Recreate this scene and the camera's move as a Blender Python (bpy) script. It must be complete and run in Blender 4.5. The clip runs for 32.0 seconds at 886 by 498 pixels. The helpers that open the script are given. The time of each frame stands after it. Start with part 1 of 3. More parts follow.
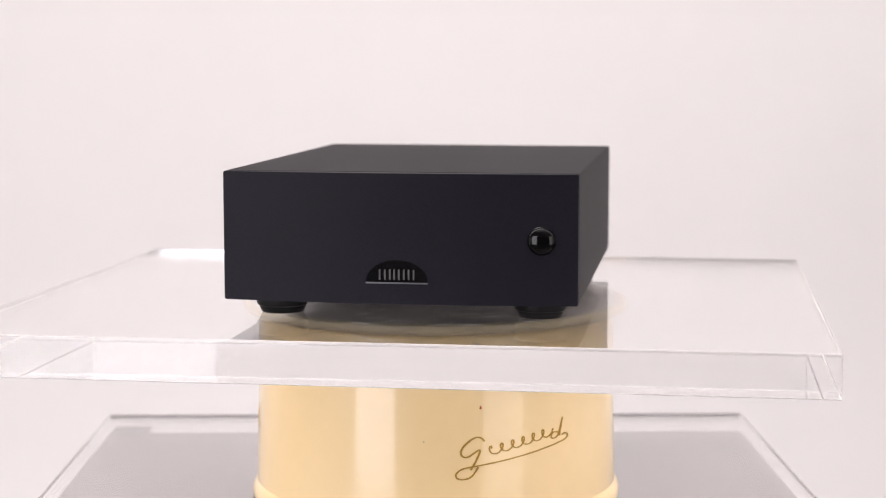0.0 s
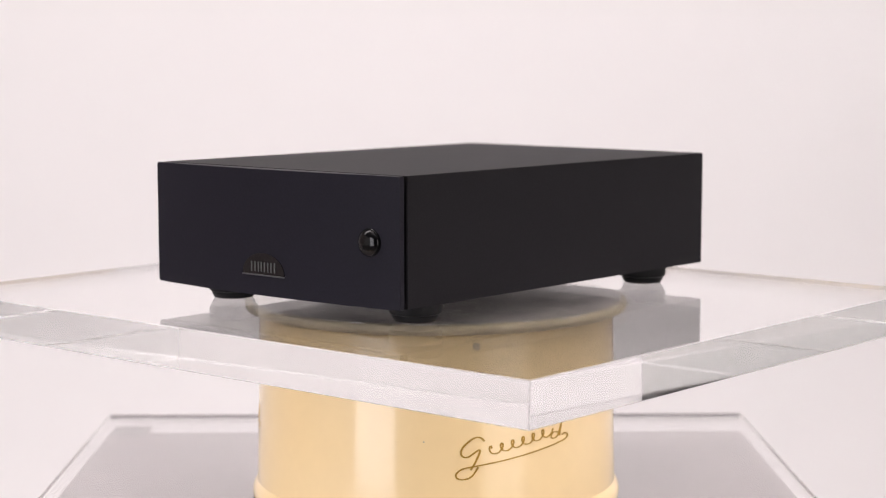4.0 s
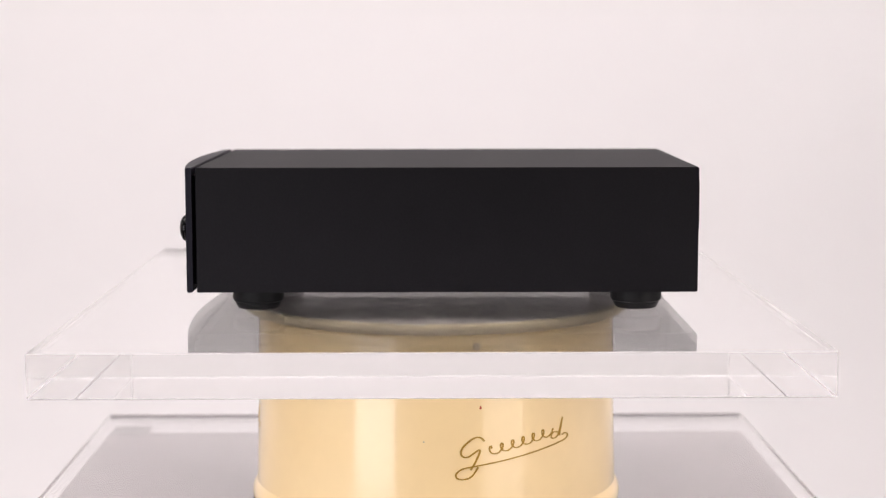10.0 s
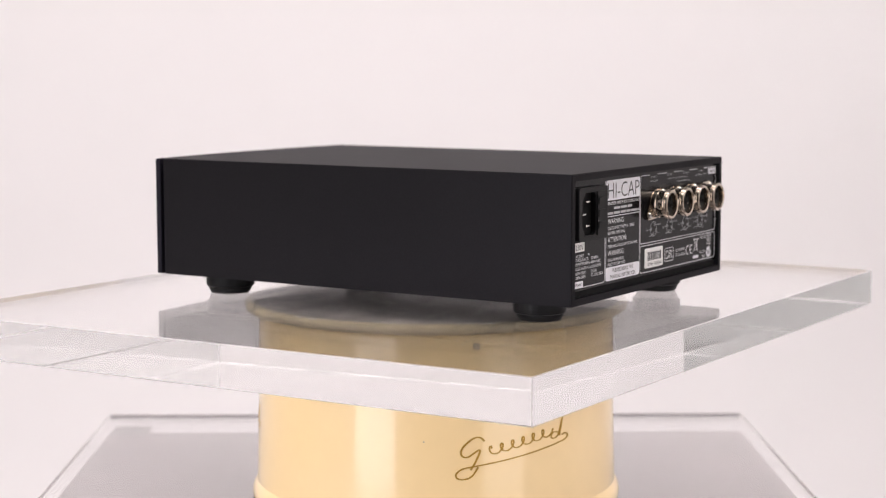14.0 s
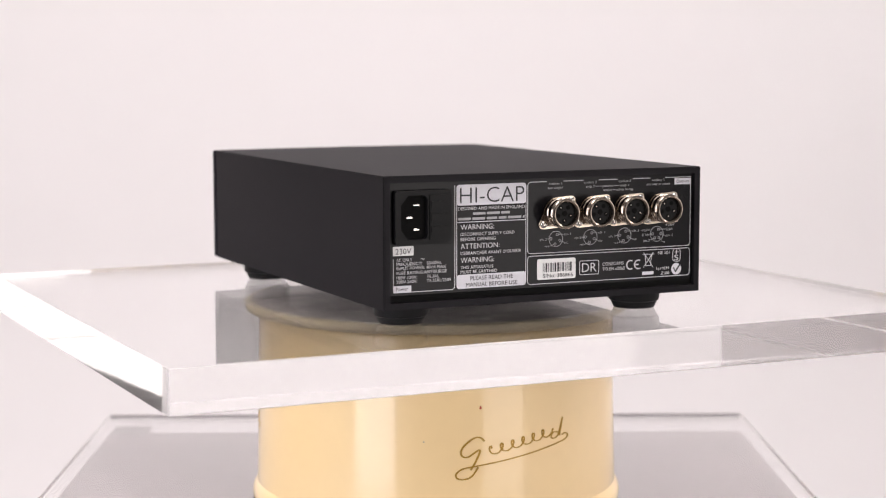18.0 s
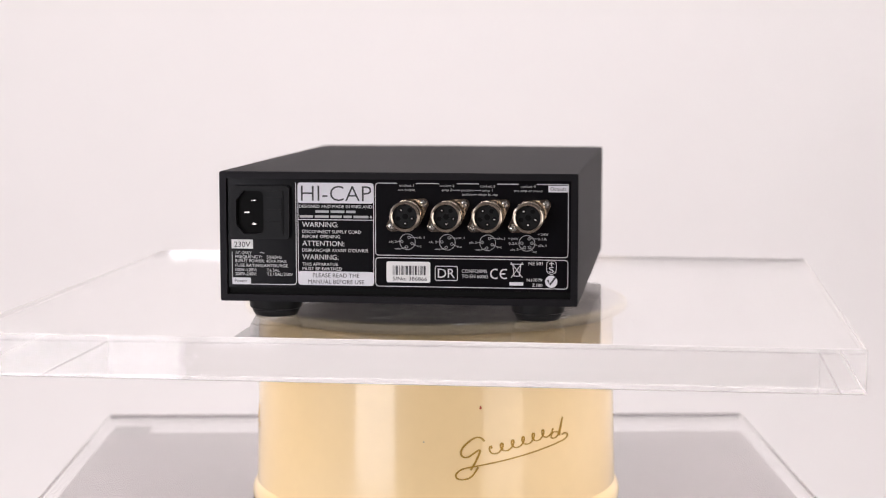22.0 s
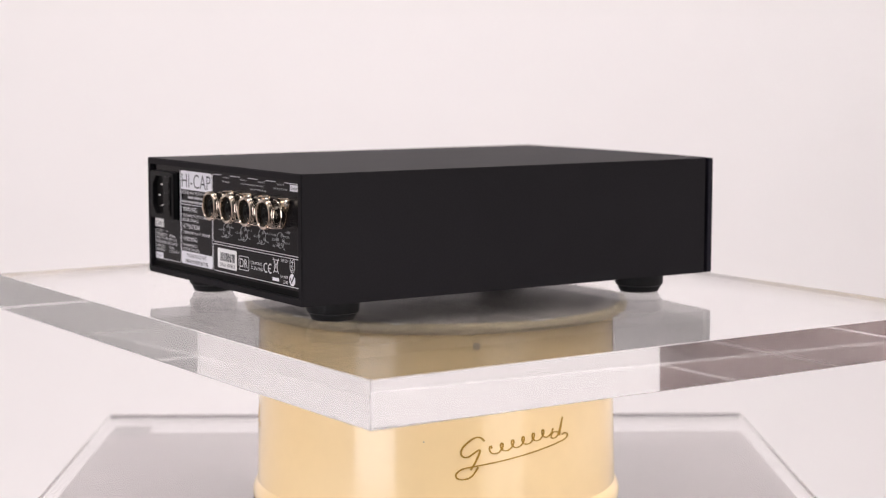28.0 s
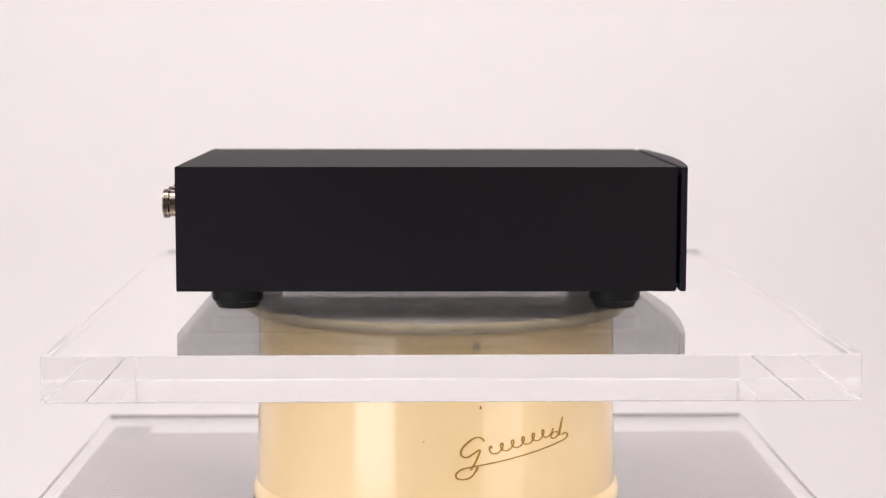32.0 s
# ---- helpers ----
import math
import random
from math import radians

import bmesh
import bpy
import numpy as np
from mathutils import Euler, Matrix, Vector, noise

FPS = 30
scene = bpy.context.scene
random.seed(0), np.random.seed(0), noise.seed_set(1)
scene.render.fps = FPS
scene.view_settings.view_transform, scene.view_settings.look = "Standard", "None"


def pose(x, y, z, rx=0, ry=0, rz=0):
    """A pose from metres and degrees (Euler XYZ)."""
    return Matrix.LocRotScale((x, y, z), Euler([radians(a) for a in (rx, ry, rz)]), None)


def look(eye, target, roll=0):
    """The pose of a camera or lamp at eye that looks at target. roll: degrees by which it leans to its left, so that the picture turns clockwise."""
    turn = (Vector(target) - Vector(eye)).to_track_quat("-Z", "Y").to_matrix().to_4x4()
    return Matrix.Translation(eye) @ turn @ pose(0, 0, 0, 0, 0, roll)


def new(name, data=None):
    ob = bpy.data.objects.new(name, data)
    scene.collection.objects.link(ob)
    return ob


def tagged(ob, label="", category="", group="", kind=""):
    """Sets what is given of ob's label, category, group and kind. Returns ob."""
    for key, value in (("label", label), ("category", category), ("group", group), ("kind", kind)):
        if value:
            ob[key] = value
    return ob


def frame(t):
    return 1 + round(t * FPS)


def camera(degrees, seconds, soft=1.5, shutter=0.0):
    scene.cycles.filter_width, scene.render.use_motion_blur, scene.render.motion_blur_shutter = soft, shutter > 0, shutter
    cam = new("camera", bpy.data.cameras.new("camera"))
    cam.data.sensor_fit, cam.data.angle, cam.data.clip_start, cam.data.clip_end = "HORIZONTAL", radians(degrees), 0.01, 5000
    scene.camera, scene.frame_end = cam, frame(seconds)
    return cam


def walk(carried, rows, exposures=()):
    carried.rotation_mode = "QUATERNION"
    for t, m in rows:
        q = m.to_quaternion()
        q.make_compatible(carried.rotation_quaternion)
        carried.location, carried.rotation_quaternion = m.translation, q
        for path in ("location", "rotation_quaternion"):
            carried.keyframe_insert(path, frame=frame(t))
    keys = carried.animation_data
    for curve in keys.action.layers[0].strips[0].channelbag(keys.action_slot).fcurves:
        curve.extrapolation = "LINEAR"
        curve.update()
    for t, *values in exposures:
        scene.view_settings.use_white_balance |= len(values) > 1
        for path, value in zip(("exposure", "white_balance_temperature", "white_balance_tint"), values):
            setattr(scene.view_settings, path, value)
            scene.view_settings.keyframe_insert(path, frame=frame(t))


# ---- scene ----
Z0 = 1.06            # height of the turntable plate's top above the studio floor
DEG = 28.04
cam = camera(DEG, 32.0, soft=1.15)
cam.data.dof.use_dof, cam.data.dof.focus_distance, cam.data.dof.aperture_fstop = True, 1.02, 9.0
EYE = pose(0.0046, -1.16369, Z0 + 0.15501, 90 - 6.26, 0, 0)
walk(cam, [(0.0, EYE), (32.0, EYE)])

# ---------------------------------------------------------------- light
world = bpy.data.worlds.new("studio_air")
scene.world = world
world.use_nodes = True
world.node_tree.nodes["Background"].inputs[0].default_value = (0.8, 0.78, 0.8, 1)
world.node_tree.nodes["Background"].inputs[1].default_value = 0.02


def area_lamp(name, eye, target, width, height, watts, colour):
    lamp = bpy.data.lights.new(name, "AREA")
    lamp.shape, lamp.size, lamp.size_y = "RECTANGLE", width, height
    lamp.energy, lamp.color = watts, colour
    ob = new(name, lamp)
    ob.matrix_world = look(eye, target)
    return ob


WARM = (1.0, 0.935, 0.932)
# two softboxes in front, one each side of the camera, wide pale fill panels added unseen at the side walls, the ceiling
# light, and the lamps that wash the backdrop
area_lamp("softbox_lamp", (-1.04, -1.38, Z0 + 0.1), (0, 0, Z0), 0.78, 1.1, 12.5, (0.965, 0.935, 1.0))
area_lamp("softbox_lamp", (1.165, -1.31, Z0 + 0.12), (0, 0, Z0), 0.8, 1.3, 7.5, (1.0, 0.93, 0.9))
# no known windows: unseen fill panels added to brighten the acrylic edges
area_lamp("side_fill", (3.27, -0.5, 1.15), (0, -0.5, 1.15), 4.7, 2.1, 8.2, (1.0, 0.955, 0.95))
area_lamp("side_fill", (-4.97, -3.08, 1.3), (0, -3.08, 1.3), 4.6, 2.5, 18.5, (1.0, 0.975, 0.96))
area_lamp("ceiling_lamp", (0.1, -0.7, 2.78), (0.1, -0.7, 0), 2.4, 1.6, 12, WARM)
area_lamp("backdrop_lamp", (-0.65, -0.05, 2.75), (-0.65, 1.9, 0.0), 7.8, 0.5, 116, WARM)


# ---------------------------------------------------------------- materials
def material(name, colour, rough=0.5, metal=0.0, grain=0.0, scale=200.0, bump=0.0, stain=0.0, stain_scale=8.0,
             stretch=(1, 1, 1), coat=0.0, spec=0.5, rough_var=0.0):
    m = bpy.data.materials.new(name)
    m.use_nodes = True
    nt = m.node_tree
    n, l = nt.nodes, nt.links
    b = n["Principled BSDF"]
    b.inputs["Base Color"].default_value = (*colour, 1)
    b.inputs["Roughness"].default_value = rough
    b.inputs["Metallic"].default_value = metal
    b.inputs["Coat Weight"].default_value = coat
    b.inputs["Coat Roughness"].default_value = 0.08
    b.inputs["Specular IOR Level"].default_value = spec
    if grain or bump or stain or rough_var:
        tc = n.new("ShaderNodeTexCoord")
        mp = n.new("ShaderNodeMapping")
        mp.inputs["Scale"].default_value = stretch
        l.new(tc.outputs["Object"], mp.inputs["Vector"])
        fine = n.new("ShaderNodeTexNoise")
        fine.inputs["Scale"].default_value, fine.inputs["Detail"].default_value = scale, 3
        wide = n.new("ShaderNodeTexNoise")
        wide.inputs["Scale"].default_value, wide.inputs["Detail"].default_value = stain_scale, 4
        for t in (fine, wide):
            l.new(mp.outputs[0], t.inputs["Vector"])
        last = None
        for tex, amount in ((fine, grain), (wide, stain)):
            if not amount:
                continue
            ramp = n.new("ShaderNodeMapRange")
            ramp.inputs["From Min"].default_value, ramp.inputs["From Max"].default_value = 0.3, 0.7
            ramp.inputs["To Min"].default_value, ramp.inputs["To Max"].default_value = 1 - amount, 1 + amount
            l.new(tex.outputs["Fac"], ramp.inputs["Value"])
            mul = n.new("ShaderNodeMix")
            mul.data_type, mul.blend_type = "RGBA", "MULTIPLY"
            mul.inputs[0].default_value = 1
            if last:
                l.new(last, mul.inputs[6])
            else:
                mul.inputs[6].default_value = (*colour, 1)
            l.new(ramp.outputs[0], mul.inputs[7])
            last = mul.outputs[2]
        if last:
            l.new(last, b.inputs["Base Color"])
        if rough_var:
            rr = n.new("ShaderNodeMapRange")
            rr.inputs["From Min"].default_value, rr.inputs["From Max"].default_value = 0.3, 0.7
            rr.inputs["To Min"].default_value, rr.inputs["To Max"].default_value = rough - rough_var, rough + rough_var
            l.new(wide.outputs["Fac"], rr.inputs["Value"])
            l.new(rr.outputs[0], b.inputs["Roughness"])
        if bump:
            bp = n.new("ShaderNodeBump")
            bp.inputs["Strength"].default_value, bp.inputs["Distance"].default_value = bump, 0.0004
            l.new(fine.outputs["Fac"], bp.inputs["Height"])
            l.new(bp.outputs[0], b.inputs["Normal"])
    return m


def sheen(m, colour, rough):
    """Adds the even, metallic sheen of dyed aluminium, which does not grow towards the rim as a varnish's does."""
    n, l = m.node_tree.nodes, m.node_tree.links
    gloss, both = n.new("ShaderNodeBsdfAnisotropic"), n.new("ShaderNodeAddShader")
    gloss.inputs["Color"].default_value = (*colour, 1)
    gloss.inputs["Roughness"].default_value = rough
    l.new(n["Principled BSDF"].outputs[0], both.inputs[0])
    l.new(gloss.outputs[0], both.inputs[1])
    l.new(both.outputs[0], n["Material Output"].inputs["Surface"])


def acrylic(name, colour, worn=0.0):
    """Clear acrylic; worn: the share of the surface that fine handling marks have dulled."""
    m = bpy.data.materials.new(name)
    m.use_nodes = True
    n, l = m.node_tree.nodes, m.node_tree.links

    def clear(b, rough):
        b.inputs["Base Color"].default_value = (*colour, 1)
        b.inputs["Transmission Weight"].default_value = 1
        b.inputs["IOR"].default_value = 1.49
        b.inputs["Roughness"].default_value = rough
        return b

    b = clear(n["Principled BSDF"], 0.0)
    if worn:
        dull = clear(n.new("ShaderNodeBsdfPrincipled"), 0.09)
        mix = n.new("ShaderNodeMixShader")
        mix.inputs[0].default_value = worn
        l.new(b.outputs[0], mix.inputs[1])
        l.new(dull.outputs[0], mix.inputs[2])
        l.new(mix.outputs[0], n["Material Output"].inputs["Surface"])
    return m


PAPER = material("backdrop_paper", (0.86, 0.835, 0.835), 0.85, grain=0.003, scale=14, stain=0.012, stain_scale=1.2)
WALL = material("brown_grey_wall_paint", (0.56, 0.46, 0.45), 0.8, grain=0.05, scale=90, stain=0.5, stain_scale=2.6, bump=0.2)
DARK_WALL = material("dark_wall_paint", (0.15, 0.122, 0.117), 0.8, grain=0.05, scale=90, stain=0.4, stain_scale=2.2, bump=0.2)
LIGHT_WALL = material("pale_wall_paint", (0.8, 0.78, 0.78), 0.8, grain=0.03, scale=90, stain=0.2, stain_scale=1.6, bump=0.2)
CEIL = material("dim_ceiling", (0.4, 0.38, 0.38), 0.9, grain=0.04, scale=80, stain=0.08, stain_scale=2, bump=0.2)
CONCRETE = material("studio_floor", (0.24, 0.21, 0.2), 0.6, grain=0.12, scale=40, stain=0.25, stain_scale=2.5, bump=0.3)
CLEAR = acrylic("clear_acrylic", (1.0, 0.996, 0.996))
EDGE = acrylic("polished_acrylic_edge", (1.0, 0.996, 0.996), 0.34)
WORN = acrylic("worn_acrylic", (1.0, 0.996, 0.996), 0.4)
ARRIS = material("sanded_arris", (0.74, 0.71, 0.71), 0.6, grain=0.04, scale=300, stain=0.08, stain_scale=40)
FELT = material("grey_felt", (0.16, 0.15, 0.15), 0.9, grain=0.1, scale=600, bump=0.3)
PLINTH = material("plinth_paint", (0.2, 0.173, 0.177), 0.5, grain=0.02, scale=60, stain=0.2, stain_scale=7, stretch=(1, 4, 1))
CREAM = material("cream_enamel", (0.92, 0.69, 0.365), 0.3, grain=0.008, scale=110, stain=0.025, stain_scale=11,
                 bump=0.1, coat=0.8)
RIM = material("aged_cream_rim", (0.58, 0.485, 0.32), 0.3, grain=0.05, scale=200, stain=0.2, stain_scale=30, bump=0.1)
ALU = material("brushed_platter", (0.43, 0.395, 0.375), 0.4, metal=0.3, grain=0.14, scale=90, stain=0.42, stain_scale=16,
               stretch=(1, 3, 1), bump=0.1)
SCRATCH = material("scratch_grey", (0.56, 0.53, 0.5), 0.5, grain=0.2, scale=200)
SCUFF = material("scuff_white", (0.8, 0.78, 0.75), 0.5)
DUST = material("dust", (0.3, 0.27, 0.25), 0.8)
GOLD = material("gold_script", (0.44, 0.25, 0.035), 0.35, metal=0.3, grain=0.1, scale=400)
SCREW = material("dull_screw", (0.5, 0.42, 0.3), 0.5)
SOOT = material("paint_chip", (0.06, 0.045, 0.035), 0.7)
RED = material("red_speck", (0.5, 0.09, 0.04), 0.6)
BLACK = material("black_anodised", (0.0122, 0.0113, 0.0128), 0.5, spec=0.055, grain=0.12, scale=900, stain=0.08, stain_scale=12, bump=0.12)
sheen(BLACK, (0.0052, 0.005, 0.0056), 0.38)
FASCIA = material("fascia_satin", (0.0142, 0.0130, 0.0195), 0.47, spec=0.12, grain=0.1, scale=900, stain=0.06, stain_scale=10, bump=0.1)
DEEP = material("black_void", (0.004, 0.004, 0.004), 0.6, spec=0.1, grain=0.1, scale=300)
RUBBER = material("black_rubber", (0.008, 0.0078, 0.0085), 0.5, spec=0.2, grain=0.15, scale=500, bump=0.15)
GLOSS = material("gloss_black", (0.003, 0.003, 0.0035), 0.09, spec=0.3)
PANEL = material("rear_panel_print", (0.0062, 0.0059, 0.0072), 0.19, spec=0.19, grain=0.1, scale=700, stain=0.06, stain_scale=20, bump=0.05)
GREYINK = material("grey_ink", (0.46, 0.46, 0.47), 0.5, grain=0.05, scale=600)
INSERT = material("contact_insert", (0.004, 0.004, 0.004), 0.5, spec=0.25, grain=0.1, scale=500)
INK = material("white_ink", (0.74, 0.73, 0.75), 0.5, grain=0.05, scale=600)
PALE = material("label_white", (0.81, 0.8, 0.845), 0.35, grain=0.02, scale=500, stain=0.02)
STICKER = material("sticker_white", (0.92, 0.91, 0.9), 0.25, grain=0.02, scale=500, coat=0.7)
DARKINK = material("dark_ink", (0.03, 0.03, 0.035), 0.5)
NICKEL = material("nickel_plate", (0.56, 0.485, 0.405), 0.15, metal=1.0, grain=0.06, scale=400, bump=0.04)
STEEL = material("pin_steel", (0.8, 0.78, 0.74), 0.2, metal=1.0)
BADGE = material("smoked_badge", (0.006, 0.006, 0.007), 0.05, coat=0.6, spec=0.5)
BADGE_INK = material("badge_grey", (0.09, 0.088, 0.088), 0.4)
SILVER = material("silver_line", (0.17, 0.17, 0.18), 0.35, metal=1.0)
PLASTIC = material("inlet_plastic", (0.006, 0.006, 0.0065), 0.45, spec=0.2, grain=0.1, scale=400, bump=0.05)


# ---------------------------------------------------------------- mesh helpers
def finish(bm, name, mat, smooth=32):
    me = bpy.data.meshes.new(name)
    bmesh.ops.recalc_face_normals(bm, faces=bm.faces)
    bm.to_mesh(me)
    bm.free()
    me.materials.append(mat)
    me.shade_smooth()
    me.set_sharp_from_angle(angle=radians(smooth))
    return me


def part(name, bm, mat, parent=None, label="", smooth=32):
    ob = new(name, bm if isinstance(bm, bpy.types.Mesh) else finish(bm, name, mat, smooth))
    ob.parent = parent
    return tagged(ob, label)


def box(x0, x1, y0, y1, z0, z1, bevel=0.0, seg=2, bm=None):
    bm = bm or bmesh.new()
    made = bmesh.ops.create_cube(bm, size=1, matrix=Matrix.LocRotScale(
        ((x0 + x1) / 2, (y0 + y1) / 2, (z0 + z1) / 2), None, (abs(x1 - x0), abs(y1 - y0), abs(z1 - z0))))
    if bevel:
        edges = list({e for v in made["verts"] for e in v.link_edges})
        bmesh.ops.bevel(bm, geom=edges, offset=bevel, segments=seg, affect="EDGES", profile=0.5)
    return bm


def lathe(profile, seg=64, bm=None, m=None):
    """A turned body from (radius, height) pairs; the ends close on the axis where the radius is 0."""
    bm = bm or bmesh.new()
    m = m or Matrix()
    rings = []
    for r, z in profile:
        if r < 1e-9:
            rings.append([bm.verts.new(m @ Vector((0, 0, z)))])
        else:
            rings.append([bm.verts.new(m @ Vector((r * math.cos(2 * math.pi * i / seg), r * math.sin(2 * math.pi * i / seg), z)))
                          for i in range(seg)])
    for a, b in zip(rings, rings[1:]):
        for i in range(seg):
            j = (i + 1) % seg
            if len(a) == 1 and len(b) > 1:
                bm.faces.new((a[0], b[j], b[i]))
            elif len(b) == 1 and len(a) > 1:
                bm.faces.new((a[i], a[j], b[0]))
            elif len(a) > 1:
                bm.faces.new((a[i], a[j], b[j], b[i]))
    return bm


def prism(outline, h0, h1, m=None, bm=None):
    """An outline in x, y drawn out from height h0 to h1, then placed by m."""
    bm = bm or bmesh.new()
    m = m or Matrix()
    lo = [bm.verts.new(m @ Vector((x, y, h0))) for x, y in outline]
    hi = [bm.verts.new(m @ Vector((x, y, h1))) for x, y in outline]
    bm.faces.new(lo[::-1])
    bm.faces.new(hi)
    n = len(outline)
    for i in range(n):
        j = (i + 1) % n
        bm.faces.new((lo[i], lo[j], hi[j], hi[i]))
    return bm


def round_rect(x0, x1, y0, y1, r, seg=5):
    pts = []
    for cx, cy, a in ((x1 - r, y1 - r, 0), (x0 + r, y1 - r, 90), (x0 + r, y0 + r, 180), (x1 - r, y0 + r, 270)):
        for i in range(seg + 1):
            w = radians(a + 90 * i / seg)
            pts.append((cx + r * math.cos(w), cy + r * math.sin(w)))
    return pts


def ring_prism(outer, inner, h0, h1, m=None):
    """A flat ring between two outlines of equal length."""
    bm = bmesh.new()
    m = m or Matrix()
    v = [[bm.verts.new(m @ Vector((x, y, h))) for x, y in o] for o in (outer, inner) for h in (h0, h1)]
    n = len(outer)
    for i in range(n):
        j = (i + 1) % n
        for a, b in ((0, 1), (3, 2), (1, 3), (2, 0)):
            bm.faces.new((v[a][i], v[a][j], v[b][j], v[b][i]))
    return bm


def stroke(points, width, h0, h1, m=None, bm=None, closed=False):
    """A line of even width along points, as a thin solid."""
    bm = bm or bmesh.new()
    m = m or Matrix()
    p = [Vector((x, y)) for x, y in points]
    n = len(p)
    rows = []
    for i in range(n):
        a = p[i - 1] if (i or closed) else p[i]
        b = p[(i + 1) % n] if (i < n - 1 or closed) else p[i]
        d = (b - a).normalized()
        s = Vector((-d.y, d.x)) * width / 2
        rows.append([bm.verts.new(m @ Vector((q.x, q.y, h))) for q in (p[i] + s, p[i] - s) for h in (h0, h1)])
    last = n if closed else n - 1
    for i in range(last):
        a, b = rows[i], rows[(i + 1) % n]
        for s, t in ((0, 1), (1, 3), (3, 2), (2, 0)):
            bm.faces.new((a[s], a[t], b[t], b[s]))
    if not closed:
        for r in (rows[0], rows[-1]):
            bm.faces.new((r[0], r[1], r[3], r[2]))
    return bm


def circle_points(cx, cy, r, n=28, a0=0.0, a1=360.0):
    full = abs(a1 - a0) >= 359.9
    return [(cx + r * math.cos(radians(a0 + (a1 - a0) * i / (n if full else n - 1))),
             cy + r * math.sin(radians(a0 + (a1 - a0) * i / (n if full else n - 1)))) for i in range(n)]


def raw_text(s, thin=0.0):
    curve = bpy.data.curves.new("type", "FONT")
    curve.body = s
    curve.resolution_u = 3
    curve.offset = -thin
    ob = bpy.data.objects.new("type", curve)
    scene.collection.objects.link(ob)
    bpy.context.view_layer.update()
    me = bpy.data.meshes.new_from_object(ob.evaluated_get(bpy.context.evaluated_depsgraph_get()))
    bpy.data.objects.remove(ob)
    bpy.data.curves.remove(curve)
    return me


def extent(me):
    xs, ys = [v.co.x for v in me.vertices], [v.co.y for v in me.vertices]
    return min(xs), max(xs), min(ys), max(ys)


CAP = extent(raw_text("H"))[3]


def lettering(s, u, v, width, cap, m, mat, parent, centred=False, lift=0.00012, thin=0.0):
    """Printed words: u, v of the baseline's start (or middle), width and capital height in mm, on a panel placed by m."""
    me = raw_text(s, thin)
    x0, x1, _, _ = extent(me)
    sx, sy = width / 1000 / (x1 - x0), cap / 1000 / CAP
    du = u / 1000 - (width / 2000 if centred else 0)
    for w in me.vertices:
        w.co = m @ Vector(((w.co.x - x0) * sx + du, w.co.y * sy + v / 1000, lift))
    me.materials.clear()
    me.materials.append(mat)
    return part("lettering", me, mat, parent)


def bar(u0, u1, v0, v1, m, mat, parent, name="printed_bar", h=0.00012):
    return part(name, prism([(u0 / 1000, v0 / 1000), (u1 / 1000, v0 / 1000), (u1 / 1000, v1 / 1000), (u0 / 1000, v1 / 1000)], 0, h, m), mat, parent)


def line(points, width, m, mat, parent, closed=False, name="printed_line"):
    return part(name, stroke([(a / 1000, b / 1000) for a, b in points], width / 1000, 0, 0.0001, m, None, closed), mat, parent)


def thing(name, label, category, group="", place=None):
    ob = new(name)
    ob.empty_display_size = 0.05
    ob.matrix_world = place or Matrix()
    return tagged(ob, label, category, group)


# ---------------------------------------------------------------- the studio
def studio():
    def wall(name, x0, x1, y0, y1, z0, z1, mat, label, category="wall"):
        return tagged(part(name, box(x0, x1, y0, y1, z0, z1), mat), label, category, kind="structure")

    wall("wall_north", -5.0, 3.3, 2.6, 2.75, -0.03, 2.9, WALL, "brown-grey painted studio wall behind the backdrop")
    wall("wall_south", -5.0, 3.3, -5.65, -5.5, -0.03, 2.9, DARK_WALL, "dark brown painted studio wall opposite the backdrop")
    wall("wall_west", -5.15, -5.0, -5.65, 2.75, -0.03, 2.9, WALL, "brown-grey painted studio side wall")
    wall("wall_east", 3.3, 3.45, -5.65, 2.75, -0.03, 2.9, LIGHT_WALL, "pale painted studio side wall")
    wall("ceiling", -5.0, 3.3, -5.5, 2.6, 2.82, 2.9, CEIL, "plain dim studio ceiling", "ceiling")
    # white paper that hangs from above and sweeps out on to the floor
    bm = bmesh.new()
    side = [(0.3, 0.012)] + [(1.0 + 0.9 * math.sin(radians(a)), 0.912 - 0.9 * math.cos(radians(a))) for a in range(0, 91, 6)] + [(1.9, 2.7)]
    rows = [[bm.verts.new((x, y + dy, z)) for y, z in side] for x, dy in ((-4.9, 0), (3.29, 0))]
    for i in range(len(side) - 1):
        bm.faces.new((rows[0][i], rows[1][i], rows[1][i + 1], rows[0][i + 1]))
    sheet = part("backdrop", bm, PAPER)
    thick = sheet.modifiers.new("thickness", "SOLIDIFY")
    thick.thickness = 0.003
    tagged(sheet, "seamless white paper backdrop sweeping on to the floor", "backdrop", kind="structure")


# ---------------------------------------------------------------- stand: plinth, lower plate, drum
LOW = -0.1355


def plinth():
    ob = thing("plinth", "tall grey painted display plinth under a clear plate", "plinth", place=pose(-0.006, 0.02, 0, 0, 0, 0.8))
    top = Z0 + LOW - 0.02
    part("body", box(-0.249, 0.249, -0.228, 0.19, 0.06, top - 0.001, 0.002), PLINTH, ob)
    part("foot_board", box(-0.235, 0.235, -0.215, 0.188, 0.0, 0.06, 0.002), DEEP, ob)


